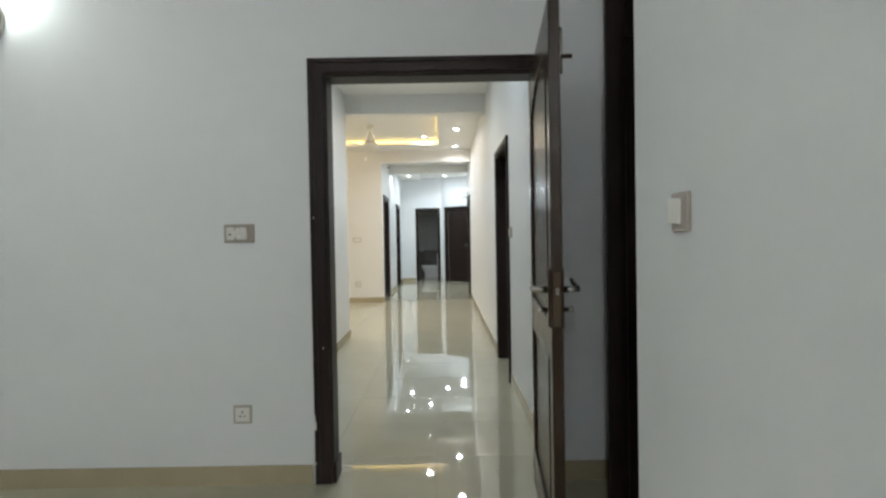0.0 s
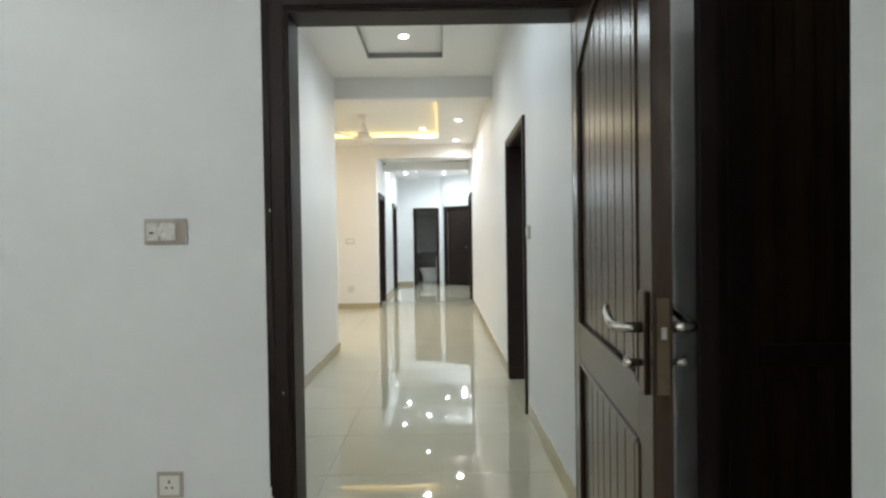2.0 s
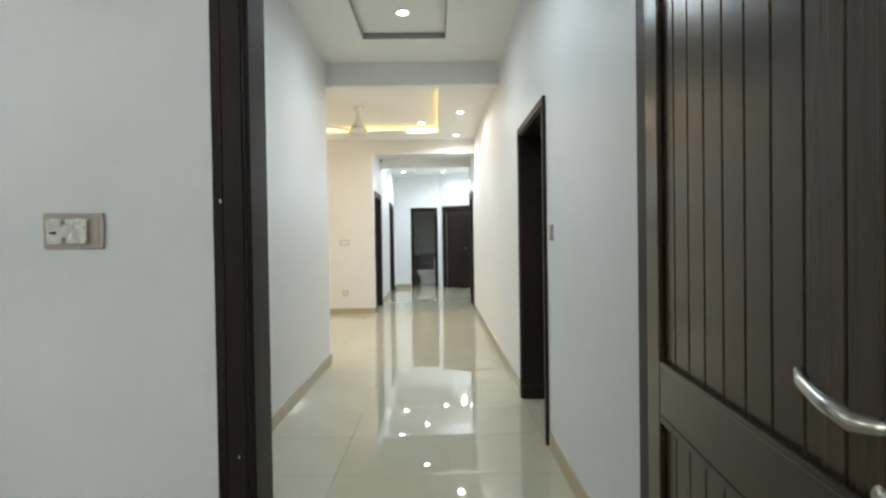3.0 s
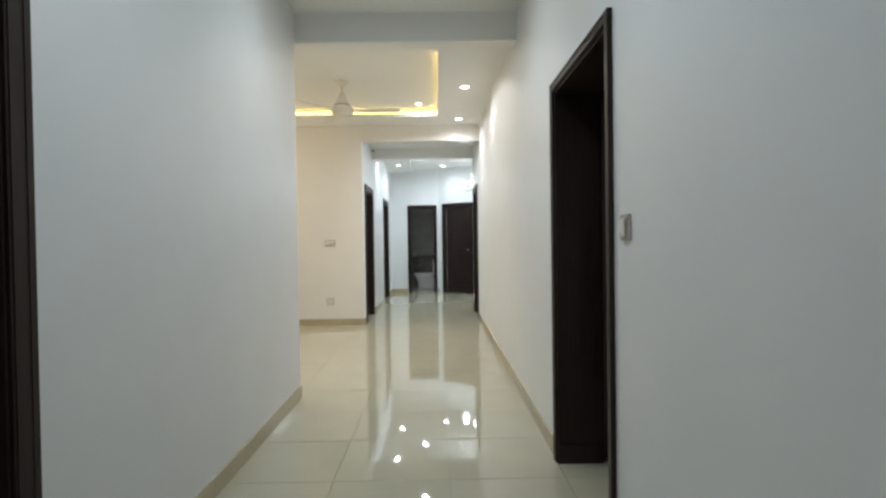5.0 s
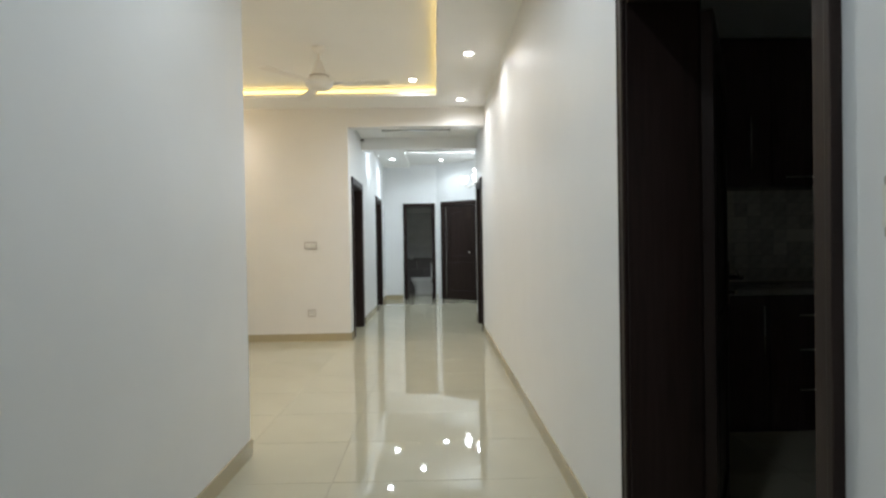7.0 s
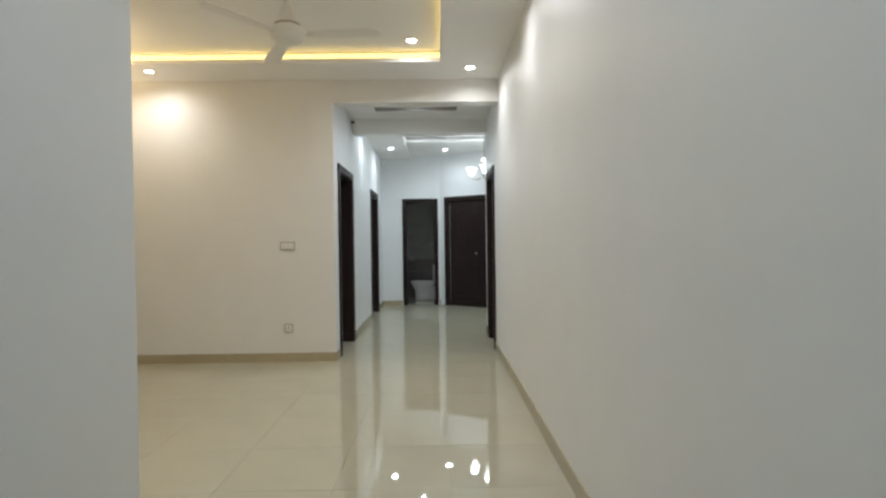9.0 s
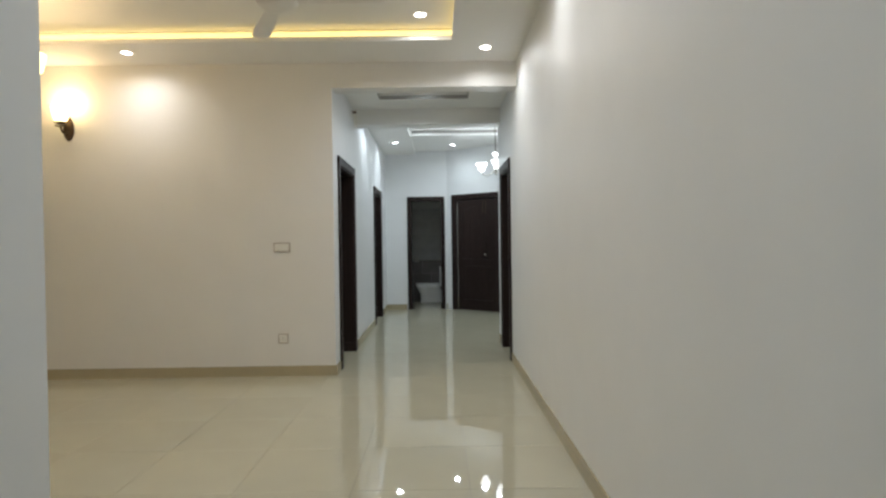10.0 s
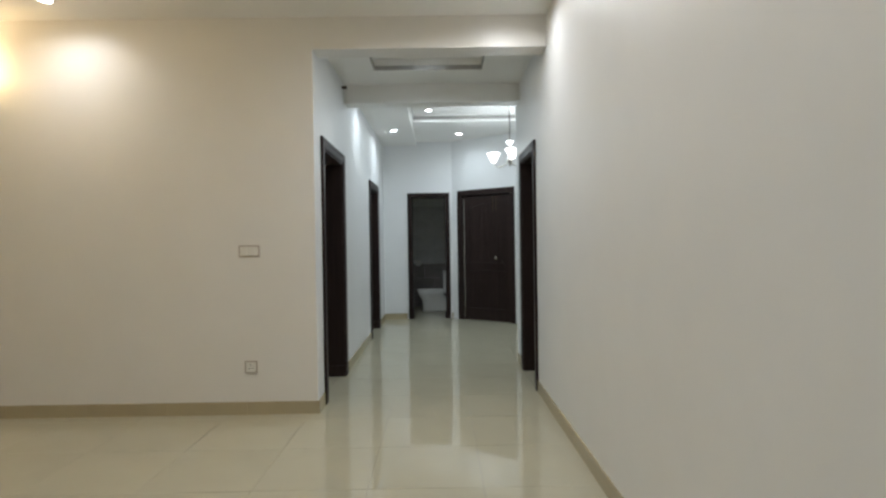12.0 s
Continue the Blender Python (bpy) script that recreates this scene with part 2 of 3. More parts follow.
ceiling("ceiling_front_room", [(R1X0, R1Y0, Z_ROOM, 2.3, Y1, Z_ROOM + 0.1)], "white painted ceiling")
ceiling("ceiling_corridor", holed(XL, Y1B, XR, YL, -0.76, 4.5, 0.02, 7.43, Z_CORR, 0.055) + [(XL, Y1B, Z_CORR + 0.055, XR, YL, TOP)], "white plaster ceiling with a sunken tray")
TX0, TY0, TX1, TY1 = -5.1, 8.75, -0.05, 11.66
ceiling("ceiling_lounge", holed(LX, YL + 0.215, XR, YF, TX0, TY0, TX1, TY1, Z_LOUNGE, 0.04)
        + holed(LX, YL + 0.215, XR, YF, TX0 - 0.05, TY0 - 0.05, TX1 + 0.05, TY1 + 0.05, Z_LOUNGE + 0.04, Z_TRAY - Z_LOUNGE - 0.04) + [(LX, YL + 0.215, Z_TRAY, XR, YF, TOP)], "cream plaster ceiling with a lit tray")
ceiling("ceiling_passage", holed(XP, YF + 0.215, PR, YH, -0.865, 12.75, 0.17, 13.27, Z_PASS, 0.11) + [(XP, YF + 0.215, Z_PASS + 0.11, PR, YH, TOP)], "white plaster ceiling with a sunken tray")
ceiling("ceiling_hall", holed(XP, YH + 0.2, 2.0, YB + 0.2, -0.62, 14.2, 1.5, 16.1, Z_HALL, 0.11) + [(XP, YH + 0.2, Z_HALL + 0.11, 2.0, YB + 0.2, TOP), (XP, YH + 0.2, 3.04, -0.64, YB, Z_HALL)], "white plaster ceiling with a sunken tray and a low soffit")
ceiling("ceiling_kitchen", [(0.85, 4.8, 3.1, 3.7, 8.95, TOP)], "white painted ceiling")
ceiling("ceiling_bedroom", [(-3.2, Y1B, 3.1, XL - 0.22, 5.6, TOP), (-3.2, 12.5, 3.1, PL0, 17.8, TOP), (0.8, 12.4, 3.1, 2.4, 13.93, TOP)], "white painted ceiling")
structure("beam_corridor", boxes((XL, YL, Z_BEAM, XR, YL + 0.215, TOP)), CEIL, "plastered ceiling beam across the corridor", "beam")
structure("beam_lounge", boxes((XP, YF, Z_LINTEL, XR, YF + 0.215, TOP)), CREAM, "plastered lintel beam over the passage", "beam")
structure("beam_hall", boxes((XP, YH, Z_BEAM2, PR, YH + 0.2, TOP)), CEIL, "plastered ceiling beam across the passage", "beam")

# grey band on the inner faces of the ceiling trays, darker than the ceiling
TRAY_BAND = material("grey_tray_band", (0.34, 0.33, 0.31), 0.5, var=0.08, scale=8)
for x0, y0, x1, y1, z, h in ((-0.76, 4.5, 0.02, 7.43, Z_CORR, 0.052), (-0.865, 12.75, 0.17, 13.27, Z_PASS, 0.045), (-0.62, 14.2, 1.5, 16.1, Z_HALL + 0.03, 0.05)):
    structure("trim", boxes((x0, y0, z + 0.003, x1, y0 + 0.008, z + h), (x0, y1 - 0.008, z + 0.003, x1, y1, z + h), (x0, y0 + 0.008, z + 0.003, x0 + 0.008, y1 - 0.008, z + h), (x1 - 0.008, y0 + 0.008, z + 0.003, x1, y1 - 0.008, z + h)), TRAY_BAND, "grey band inside a ceiling tray", "trim")

# LED tape round the lounge tray, made tall to glow for the lit cove face too
led = thing("led_strip", pose(0, 0, 0), "warm yellow light tape and glowing cove face in the ceiling tray", "strip light")
for r in [(TX0, TY1 + 0.036, TX1, TY1 + 0.042), (TX1 + 0.036, TY0 + 0.1, TX1 + 0.042, TY1), (TX0, TY0 - 0.042, TX1, TY0 - 0.036), (TX0 - 0.042, TY0, TX0 - 0.036, TY1)]:
    part("tape", boxes((r[0], r[1], Z_LOUNGE + 0.045, r[2], r[3], Z_LOUNGE + 0.095)), G_LED, led)

# floor slab
structure("floor", boxes((R1X0, R1Y0, -0.1, 3.8, 20.2, -0.004), (LX, YL - 0.3, -0.1, R1X0, YB, -0.004)), GROUT, "cream polished floor tiles with thin grey joints", "floor")


# skirting tiles
def skirting(rows):
    for x0, y0, z0, x1, y1, z1 in rows:
        base = thing("baseboard", pose(x0, y0, z0), "beige tile skirting along the wall", "baseboard", "", "structure")
        w, l = x1 - x0, y1 - y0
        n = max(1, math.ceil(max(w, l) / S))
        for k in range(n):
            a, b = k * S + 0.0008, min((k + 1) * S, max(w, l)) - 0.0008
            bm = boxes((a, 0, 0, b, l, z1 - z0)) if w > l else boxes((0, a, 0, w, b, z1 - z0))
            part("skirting_tile", bm, SKIRT, base)


S = 0.63
T, H = 0.012, 0.10
skirting([(R1X0, Y1 - T, 0, D1[0] - 0.10, Y1, H), (RAX - T, R1Y0, 0, RAX, RAY, H), (0.95 - T, 3.22, 0, 0.95, Y1 - T, H), (D1[1] + 0.1, Y1 - T, 0, 0.95 - T, Y1, H),
          (XL, LD[1] + 0.1, 0, XL + T, YL + T, H), (XL - 0.22, YL, 0, XL, YL + T, H), (XR - T, Y1B, 0, XR, KD[0] - 0.10, H), (XR - T, KD[1] + 0.10, 0, XR, YF, H),
          (LX, YF - T, 0, XP + T, YF, H), (XP, YF, 0, XP + T, D2[0] - 0.10, H), (XP, D2[1] + 0.10, 0, XP + T, D3[0] - 0.10, H), (XP, D3[1] + 0.10, 0, XP + T, YB - T, H),
          (XP, YB - T, 0, BD[0] - 0.09, YB, H), (BD[1] + 0.09, YB - T, 0, CX, YB, H), (PR - T, RD[1] + 0.1, 0, PR, 14.08 + T, H), (PR - T, YF + 0.001, 0, PR, RD[0] - 0.1, H), (LX, YL, 0, LX + T, YF, H)])


# ---- doors ----
def lever(parent, x, y, z, side, flip=1):
    """Plate, lever and key turn on one face; side is the way that the face looks along y."""
    p = part("handle_plate", boxes((x - 0.022, min(y, y + side * 0.008), z - 0.105, x + 0.022, max(y, y + side * 0.008), z + 0.105), bevel=0.003), BRONZE, parent, "dark bronze lock plate")
    part("lever", tube([(x, y + side * 0.006, z + 0.030), (x, y + side * 0.045, z + 0.030), (x + flip * 0.012, y + side * 0.058, z + 0.030), (x + flip * 0.06, y + side * 0.060, z + 0.037), (x + flip * 0.11, y + side * 0.056, z + 0.047), (x + flip * 0.125, y + side * 0.052, z + 0.058)], [0.012, 0.010, 0.011, 0.010, 0.009, 0.007], 12), STEEL, p, "steel lever", True)
    part("key_turn", tube([(x, y + side * 0.006, z - 0.042), (x, y + side * 0.03, z - 0.042), (x + 0.001, y + side * 0.042, z - 0.040)], [0.008, 0.008, 0.012], 12), STEEL, p, "steel key turn", True)


def leaf(parent, m, w, h, handle=True, flip=1, frame_wood=LEAFWOOD, board_wood=PANEL):
    """A framed and boarded leaf: hinge at x 0, faces at y 0 and y 0.04."""
    th, st = 0.04, 0.105
    fr = bmesh.new()
    box(fr, 0, 0, 0.006, st, th, h, 0.003)
    box(fr, w - st, 0, 0.006, w, th, h, 0.003)
    for z0, z1 in ((0.006, 0.20), (0.85, 0.98), (h - 0.13, h)):
        box(fr, st, 0.001, z0, w - st, th - 0.001, z1, 0.003)
    # arched head of the upper panel
    n = 20
    curve = [(st + (w - 2 * st) * k / n, h - 0.13 - 0.11 * (2 * k / n - 1) ** 2) for k in range(n + 1)]
    rim = [[fr.verts.new((x, y, z)) for x, z in curve + [(w - st, h - 0.125), (st, h - 0.125)]] for y in (0.002, th - 0.002)]
    fr.faces.new(rim[0])
    fr.faces.new(rim[1][::-1])
    for k in range(len(rim[0])):
        q = (k + 1) % len(rim[0])
        fr.faces.new((rim[0][k], rim[1][k], rim[1][q], rim[0][q]))
    bmesh.ops.recalc_face_normals(fr, faces=fr.faces)
    lf = part("leaf", fr, frame_wood, parent, "dark brown stained wooden leaf", m=m)
    nb = 9
    step = (w - 2 * st) / nb
    for z0, z1 in ((0.19, 0.86), (0.97, h - 0.11)):
        for k in range(nb):
            part("board", boxes((st + k * step + 0.002, 0.011, z0, st + (k + 1) * step - 0.002, th - 0.011, z1), bevel=0.003), board_wood, lf)
        part("panel_core", boxes((st, 0.016, z0, w - st, th - 0.016, z1)), WOOD, lf)
    for side, y in ((-1, 0.0), (1, th)):
        for z0, z1 in ((0.20, 0.85), (0.98, h - 0.24)):
            mo = bmesh.new()
            y0, y1 = (y - 0.004, y + 0.010) if side < 0 else (y - 0.010, y + 0.004)
            box(mo, st - 0.004, y0, z0, st + 0.012, y1, z1, 0.004)
            box(mo, w - st - 0.012, y0, z0, w - st + 0.004, y1, z1, 0.004)
            box(mo, st + 0.012, y0, z0 - 0.004, w - st - 0.012, y1, z0 + 0.012, 0.004)
            if z1 < 0.9:
                box(mo, st + 0.012, y0, z1 - 0.012, w - st - 0.012, y1, z1 + 0.004, 0.004)
            part("moulding", mo, frame_wood, lf)
    if handle:
        lever(lf, w - 0.055, 0.0, 1.075, -1, -flip)
        lever(lf, w - 0.055, th, 1.075, 1, -flip)
        part("lock_case", boxes((w - 0.001, 0.008, 0.98, w + 0.002, th - 0.008, 1.17), bevel=0.0008), BRASS, lf, "dull brass lock edge")
        part("latch", boxes((w + 0.001, 0.014, 1.09, w + 0.010, th - 0.014, 1.115), bevel=0.002), STEEL, lf, "steel latch")
    return lf


def doorway(name, m, w, t, label, back=True, cas=0.09, h=HEAD):
    """Lining and moulded casings of an opening: x 0 to w, wall faces at y 0 and y t."""
    d = thing(name, m, label, "door", "", "structure")
    part("jamb", boxes((-0.02, -0.004, 0, 0.012, t + 0.004, h + 0.02), bevel=0.002), WOOD, d)
    part("jamb", boxes((w - 0.012, -0.004, 0, w + 0.02, t + 0.004, h + 0.02), bevel=0.002), WOOD, d)
    part("head", boxes((0.012, -0.004, h - 0.012, w - 0.012, t + 0.004, h + 0.02), bevel=0.002), WOOD, d)
    if back:
        part("plinth_block", boxes((0.012, -0.008, 0, 0.024, t + 0.008, 0.11), bevel=0.003), WOOD, d)
        part("plinth_block", boxes((w - 0.024, -0.008, 0, w - 0.012, t + 0.008, 0.11), bevel=0.003), WOOD, d)
    for side in ((-1, 1) if back else (-1,)):
        f = 0 if side < 0 else t
        for x0, x1, s in ((-cas, 0.004, 1), (w - 0.004, w + cas, -1)):
            bm = bmesh.new()
            for k, (a, b, p) in enumerate(((0, 0.30, 0.022), (0.30, 0.9, 0.0195), (0.9, 1.0, 0.016))):
                u0, u1 = (x0 + (x1 - x0) * a, x0 + (x1 - x0) * b) if s > 0 else (x1 - (x1 - x0) * b, x1 - (x1 - x0) * a)
                box(bm, u0, f, 0, u1, f + side * p, h + cas * (1 - a), 0.002)
            part("casing", bm, WOOD, d)
        bm = bmesh.new()
        for a, b, p in ((0, 0.30, 0.0215), (0.30, 0.9, 0.019), (0.9, 1.0, 0.0155)):
            box(bm, -cas * (1 - a) + 0.003, f, h + cas * (1 - b), w + cas * (1 - a) - 0.003, f + side * p, h + cas * (1 - a) - 0.001, 0.002)
        part("head_casing", bm, WOOD, d)
    return d


d = doorway("door_1", pose(D1[0], Y1, 0), D1[1] - D1[0], Y1B - Y1, "open dark brown wooden door with brass lock in a moulded frame", cas=0.085, h=HEAD1)
part("chip", boxes((-0.0858, -0.0228, 0.29, -0.074, -0.020, 0.335), (-0.0858, -0.0226, 0.33, -0.079, -0.020, 0.37), (-0.0859, -0.0227, 0.105, -0.078, -0.020, 0.12), (-0.066, -0.0228, 1.405, -0.062, -0.020, 1.416), (-0.03, -0.0203, 0.72, -0.027, -0.018, 0.728)), WHITE, d, "bare chipped paint")
LEAF_W, LEAF_A = 1.022, -94.9
lf = leaf(d, pose(D1[1] - D1[0] - 0.047, -0.022, 0, 0, 0, LEAF_A), LEAF_W, 2.12)
part("tower_bolt", tube([(LEAF_W - 0.03, 0.045, 1.86), (LEAF_W - 0.03, 0.045, 2.02)], 0.007, 8), STEEL, lf, "steel tower bolt", True)
part("bolt_knob", tube([(LEAF_W - 0.03, 0.045, 1.92), (LEAF_W - 0.03, 0.085, 1.92)], 0.008, 8), BRONZE, lf, "dark bolt knob", True)
# kitchen
kd = doorway("door_2", pose(XR, KD[1], 0, 0, 0, -90), KD[1] - KD[0], 0.25, "dark brown wooden kitchen door standing open in its frame", cas=0.05)
leaf(kd, pose(0.01, 0.262, 0, 0, 0, 150) @ pose(0, -0.04, 0), 0.86, 2.10, frame_wood=WOOD, board_wood=WOOD)
doorway("door_9", pose(XL, LD[0], 0, 0, 0, 90), LD[1] - LD[0], 0.22, "dark brown wooden door frame of an unlit room")
doorway("door_3", pose(XP, D2[0], 0, 0, 0, 90), D2[1] - D2[0], 0.20, "dark brown wooden door frame of an unlit room")
doorway("door_4", pose(XP, D3[0], 0, 0, 0, 90), D3[1] - D3[0], 0.20, "dark brown wooden door frame of an unlit room")
doorway("door_5", pose(PR, RD[1], 0, 0, 0, -90), RD[1] - RD[0], 0.215, "dark brown wooden door frame of an unlit room")
doorway("door_6", pose(BD[0], YB, 0), BD[1] - BD[0], 0.20, "dark brown wooden frame of an open bathroom doorway", cas=0.07)
ad = doorway("door_7", SL @ pose(AD[0], 0, 0), AD[1] - AD[0], 0.14, "closed dark brown wooden door in a slanted wall", back=False)
lf = leaf(ad, pose(0.012, 0.02, 0), AD[1] - AD[0] - 0.024, 2.12, handle=False, frame_wood=WOOD, board_wood=WOOD)
part("knob", lathe([(0.012, 0), (0.012, 0.02), (0.026, 0.03), (0.030, 0.045), (0.022, 0.058), (0.0, 0.062)], 20), STEEL, lf, "steel door knob", True, pose(0.68, 0, 1.07, 90))
# highlight along the leaf's edge, modelled as a thin pale strip
part("edge_highlight", boxes((0.002, -0.006, 0.03, 0.026, 0.0, 2.08), bevel=0.001), STEEL, lf, "pale strip drawn as the highlight on the leaf edge")
for x0 in (0.60, 0.66):
    part("tape_mark", boxes((x0, -0.0015, 1.84, x0 + 0.012, 0.0, 2.10)), BRASS, lf, "dull tape mark")
# built-in wardrobe, boarded doors below and loft doors above
wd = thing("wardrobe", pose(0.764, 3.20, 0), "dark brown built-in wardrobe with boarded doors and loft cupboards", "wardrobe")
part("side_stile", boxes((0, -0.03, 0, 0.085, 0.005, Z_ROOM), bevel=0.003), WOOD, wd)
part("carcass", boxes((0.245, 0.005, 0, 1.53, 0.39, Z_ROOM)), WOOD, wd)
for x0 in (0.09, 0.575, 1.06):
    for z0, z1 in ((0.08, 2.17), (2.20, Z_ROOM - 0.03)):
        w = 0.48
        bm = bmesh.new()
        st = 0.085
        rails = [(z0, z0 + st), (z1 - st * 0.9, z1)] + ([(0.885, 0.955)] if z0 < 1 else [])
        box(bm, x0, -0.022, z0, x0 + st, 0.0, z1, 0.002)
        box(bm, x0 + w - st, -0.022, z0, x0 + w, 0.0, z1, 0.002)
        for a, b in rails:
            box(bm, x0 + st, -0.021, a, x0 + w - st, 0.0, b, 0.002)
        dd = part("wardrobe_door", bm, WOOD, wd)
        for k in range(5):
            u = (w - 2 * st) / 5
            part("board", boxes((x0 + st + k * u + 0.0015, -0.014, z0 + st, x0 + st + (k + 1) * u - 0.0015, -0.002, z1 - st * 0.9), bevel=0.002), PANEL, dd)
        if z0 > 1:
            part("pull", boxes((x0 + w - 0.06, -0.034, z0 + 0.05, x0 + w - 0.03, -0.022, z0 + 0.10), bevel=0.003), BRONZE, dd)
part("face_frame", boxes((0.086, 0.004, 0.08, 0.243, 0.018, Z_ROOM)), WOOD, wd)
part("plinth", boxes((0.086, -0.005, 0, 1.53, 0.004, 0.078)), WOOD, wd)


# ---- switches and sockets ----
def plate(name, m, w, h, label, parts):
    """A wall plate in the plane of x and z, looking along -y."""
    ob = thing(name, m, label, "socket" if "socket" in name else "switch", "wall plates")
    torn = any(kind == "film" for kind, x in parts)
    single = len(parts) == 1 and parts[0][0] == "rocker"
    part("frame", boxes((-w / 2, -0.011, -h / 2, w / 2, 0, h / 2), bevel=0.004), PLATE, ob)
    part("insert", boxes((-w / 2 + 0.012, -0.0135, -h / 2 + 0.012, w / 2 - 0.012, -0.010, h / 2 - 0.012), bevel=0.001), PLATE if torn or single else WHITE, ob, "" if torn or single else "white insert")
    for kind, x in parts:
        if kind == "rocker":
            half = 0.026 if single else 0.016
            part("rocker", boxes((x - half, -0.019, -h / 2 + 0.017, x + half, -0.013, h / 2 - 0.017), bevel=0.002), WHITE, ob, "white rocker", m=pose(-0.006, -0.004, 0.003, 0, 4, 9) if single else pose(0, 0, 0, 4))
        if kind == "holes":
            for dx, dz, a, b in ((0, 0.014, 0.003, 0.006), (-0.011, -0.008, 0.004, 0.0035), (0.011, -0.008, 0.004, 0.0035)):
                part("pin_hole", boxes((x + dx - a, -0.0142, dz - b, x + dx + a, -0.0132, dz + b)), SLOT, ob)
        if kind == "film":
            wide = w > 0.12
            lift, rough = (0.026, 0.009) if wide else (0.021, 0.004)
            bm = bmesh.new()
            bmesh.ops.create_grid(bm, x_segments=14, y_segments=8, size=0.5)
            for v in bm.verts:
                px, pz = v.co.x * w * 0.66 - w * 0.05, v.co.y * h * 0.66
                v.co = Vector((px, -lift - rough * noise.noise(Vector((px * 60, pz * 60, 3))), pz + 0.004 * noise.noise(Vector((px * 50, 1, pz * 50)))))
            for v in list(bm.verts):
                if noise.noise(v.co * 45 + Vector((0, 0, 7))) > 0.33 and abs(v.co.z) > h * 0.2:
                    bm.verts.remove(v)
            ob2 = part("film", bm, WHITE, ob, "crumpled protective film")
            so = ob2.modifiers.new("thick", "SOLIDIFY")
            so.thickness = 0.0015
            if wide:
                part("tear", boxes((-w * 0.30, -0.034, -0.008, -w * 0.30 + 0.012, -0.020, -0.002)), SLOT, ob, "dark tear in the film")
    return ob


FACE_L = -90  # turns a plate to look towards -x
plate("wall_switch", pose(-1.06, Y1, 1.337), 0.160, 0.098, "beige switch plate with crumpled film on a white wall", [("rocker", -0.04), ("rocker", 0.0), ("film", 0)])
plate("wall_socket", pose(-1.065, Y1, 0.377), 0.098, 0.098, "beige three pin socket low on a white wall", [("holes", 0)])
plate("wall_switch", pose(RAX, 1.972, 1.348, 0, 0, FACE_L), 0.095, 0.095, "beige switch with a white rocker on a white wall", [("rocker", 0)])
plate("wall_switch", pose(XR, 5.445, 1.335, 0, 0, FACE_L), 0.095, 0.095, "beige switch beside the kitchen door", [("rocker", 0), ("film", 0)])
plate("wall_switch", pose(-1.755, YF, 1.285), 0.165, 0.095, "beige switch plate on a cream lounge wall", [("rocker", -0.03), ("rocker", 0.03)])
plate("wall_socket", pose(-1.755, YF, 0.375), 0.10, 0.10, "beige three pin socket on a cream lounge wall", [("holes", 0)])


# ---- downlights ----
def downlight(place, mat):
    ob = thing("downlight", pose(*place), "round white recessed ceiling light, lit", "downlight", "ceiling downlights")
    part("rim", lathe([(0.046, 0.0), (0.058, -0.004), (0.062, 0.0), (0.046, 0.001)], 28), WHITE, ob, "white rim", True)
    part("lens", lathe([(0.0, -0.0045), (0.044, -0.0035), (0.045, -0.001)], 24), mat, ob, "glowing lens")
    return ob


for place, colour, power in DOWN:
    downlight(place, G_COOL if colour == COOL else G_NEUT)


# ---- ceiling fan ----
def ceiling_fan(x, y, ztop, zmot, turn):
    f = thing("ceiling_fan", pose(x, y, ztop, 0, 0, turn), "beige three blade ceiling fan on a short rod", "fan")
    part("canopy", lathe([(0.0, 0.0), (0.075, -0.002), (0.07, -0.02), (0.03, -0.06), (0.0, -0.06)], 28), FAN, f, "", True)
    dz = zmot - ztop
    part("rod", tube([(0, 0, -0.05), (0, 0, dz + 0.1)], 0.012, 12), FAN, f, "", True)
    part("lower_cup", lathe([(0.014, dz + 0.25), (0.026, dz + 0.235), (0.04, dz + 0.20), (0.078, dz + 0.10), (0.086, dz + 0.088), (0.0, dz + 0.088)], 28), FAN, f, "", True)
    part("seam_ring", lathe([(0.0, dz + 0.077), (0.096, dz + 0.077), (0.098, dz + 0.083), (0.096, dz + 0.089), (0.0, dz + 0.089)], 28), PLATE, f, "dull brown ring above the motor", True)
    part("motor", lathe([(0.0, dz + 0.085), (0.085, dz + 0.08), (0.128, dz + 0.055), (0.135, dz + 0.03), (0.132, dz - 0.005), (0.10, dz - 0.035), (0.04, dz - 0.05), (0.0, dz - 0.040)], 36), FAN, f, "", True)
    for k in range(3):
        m = pose(0, 0, 0, 0, 0, 120 * k)
        bm = bmesh.new()
        n = 14
        top, bot = [], []
        for i in range(n + 1):
            u = i / n
            r = 0.16 + 0.54 * u
            hw = 0.045 + 0.022 * math.sin(math.pi * min(1, u * 1.1) * 0.6)
            if i == n:
                hw *= 0.72
            droop = dz + 0.008 - 0.004 * u
            tilt = -0.07
            for s, lst in ((1, top), (-1, bot)):
                lst.append((r, s * hw, droop + s * hw * tilt))
        va = [bm.verts.new(p) for p in top]
        vb = [bm.verts.new(p) for p in bot]
        for i in range(n):
            bm.faces.new((va[i], va[i + 1], vb[i + 1], vb[i]))
        b = part("blade", bm, FAN, f, m=m)
        so = b.modifiers.new("thick", "SOLIDIFY")
        so.thickness = 0.006
        part("bracket", boxes((0.10, -0.02, dz + 0.000, 0.20, 0.02, dz + 0.010), bevel=0.002), FAN, f, m=m)
    return f


ceiling_fan(-1.20, 10.25, Z_TRAY, 2.86, -4)


# ---- wall lamps and chandeliers ----
CUP = [(0.0, 0.0), (0.045, 0.002), (0.060, 0.03), (0.072, 0.10), (0.080, 0.145), (0.076, 0.147), (0.068, 0.10), (0.056, 0.034), (0.0, 0.012)]

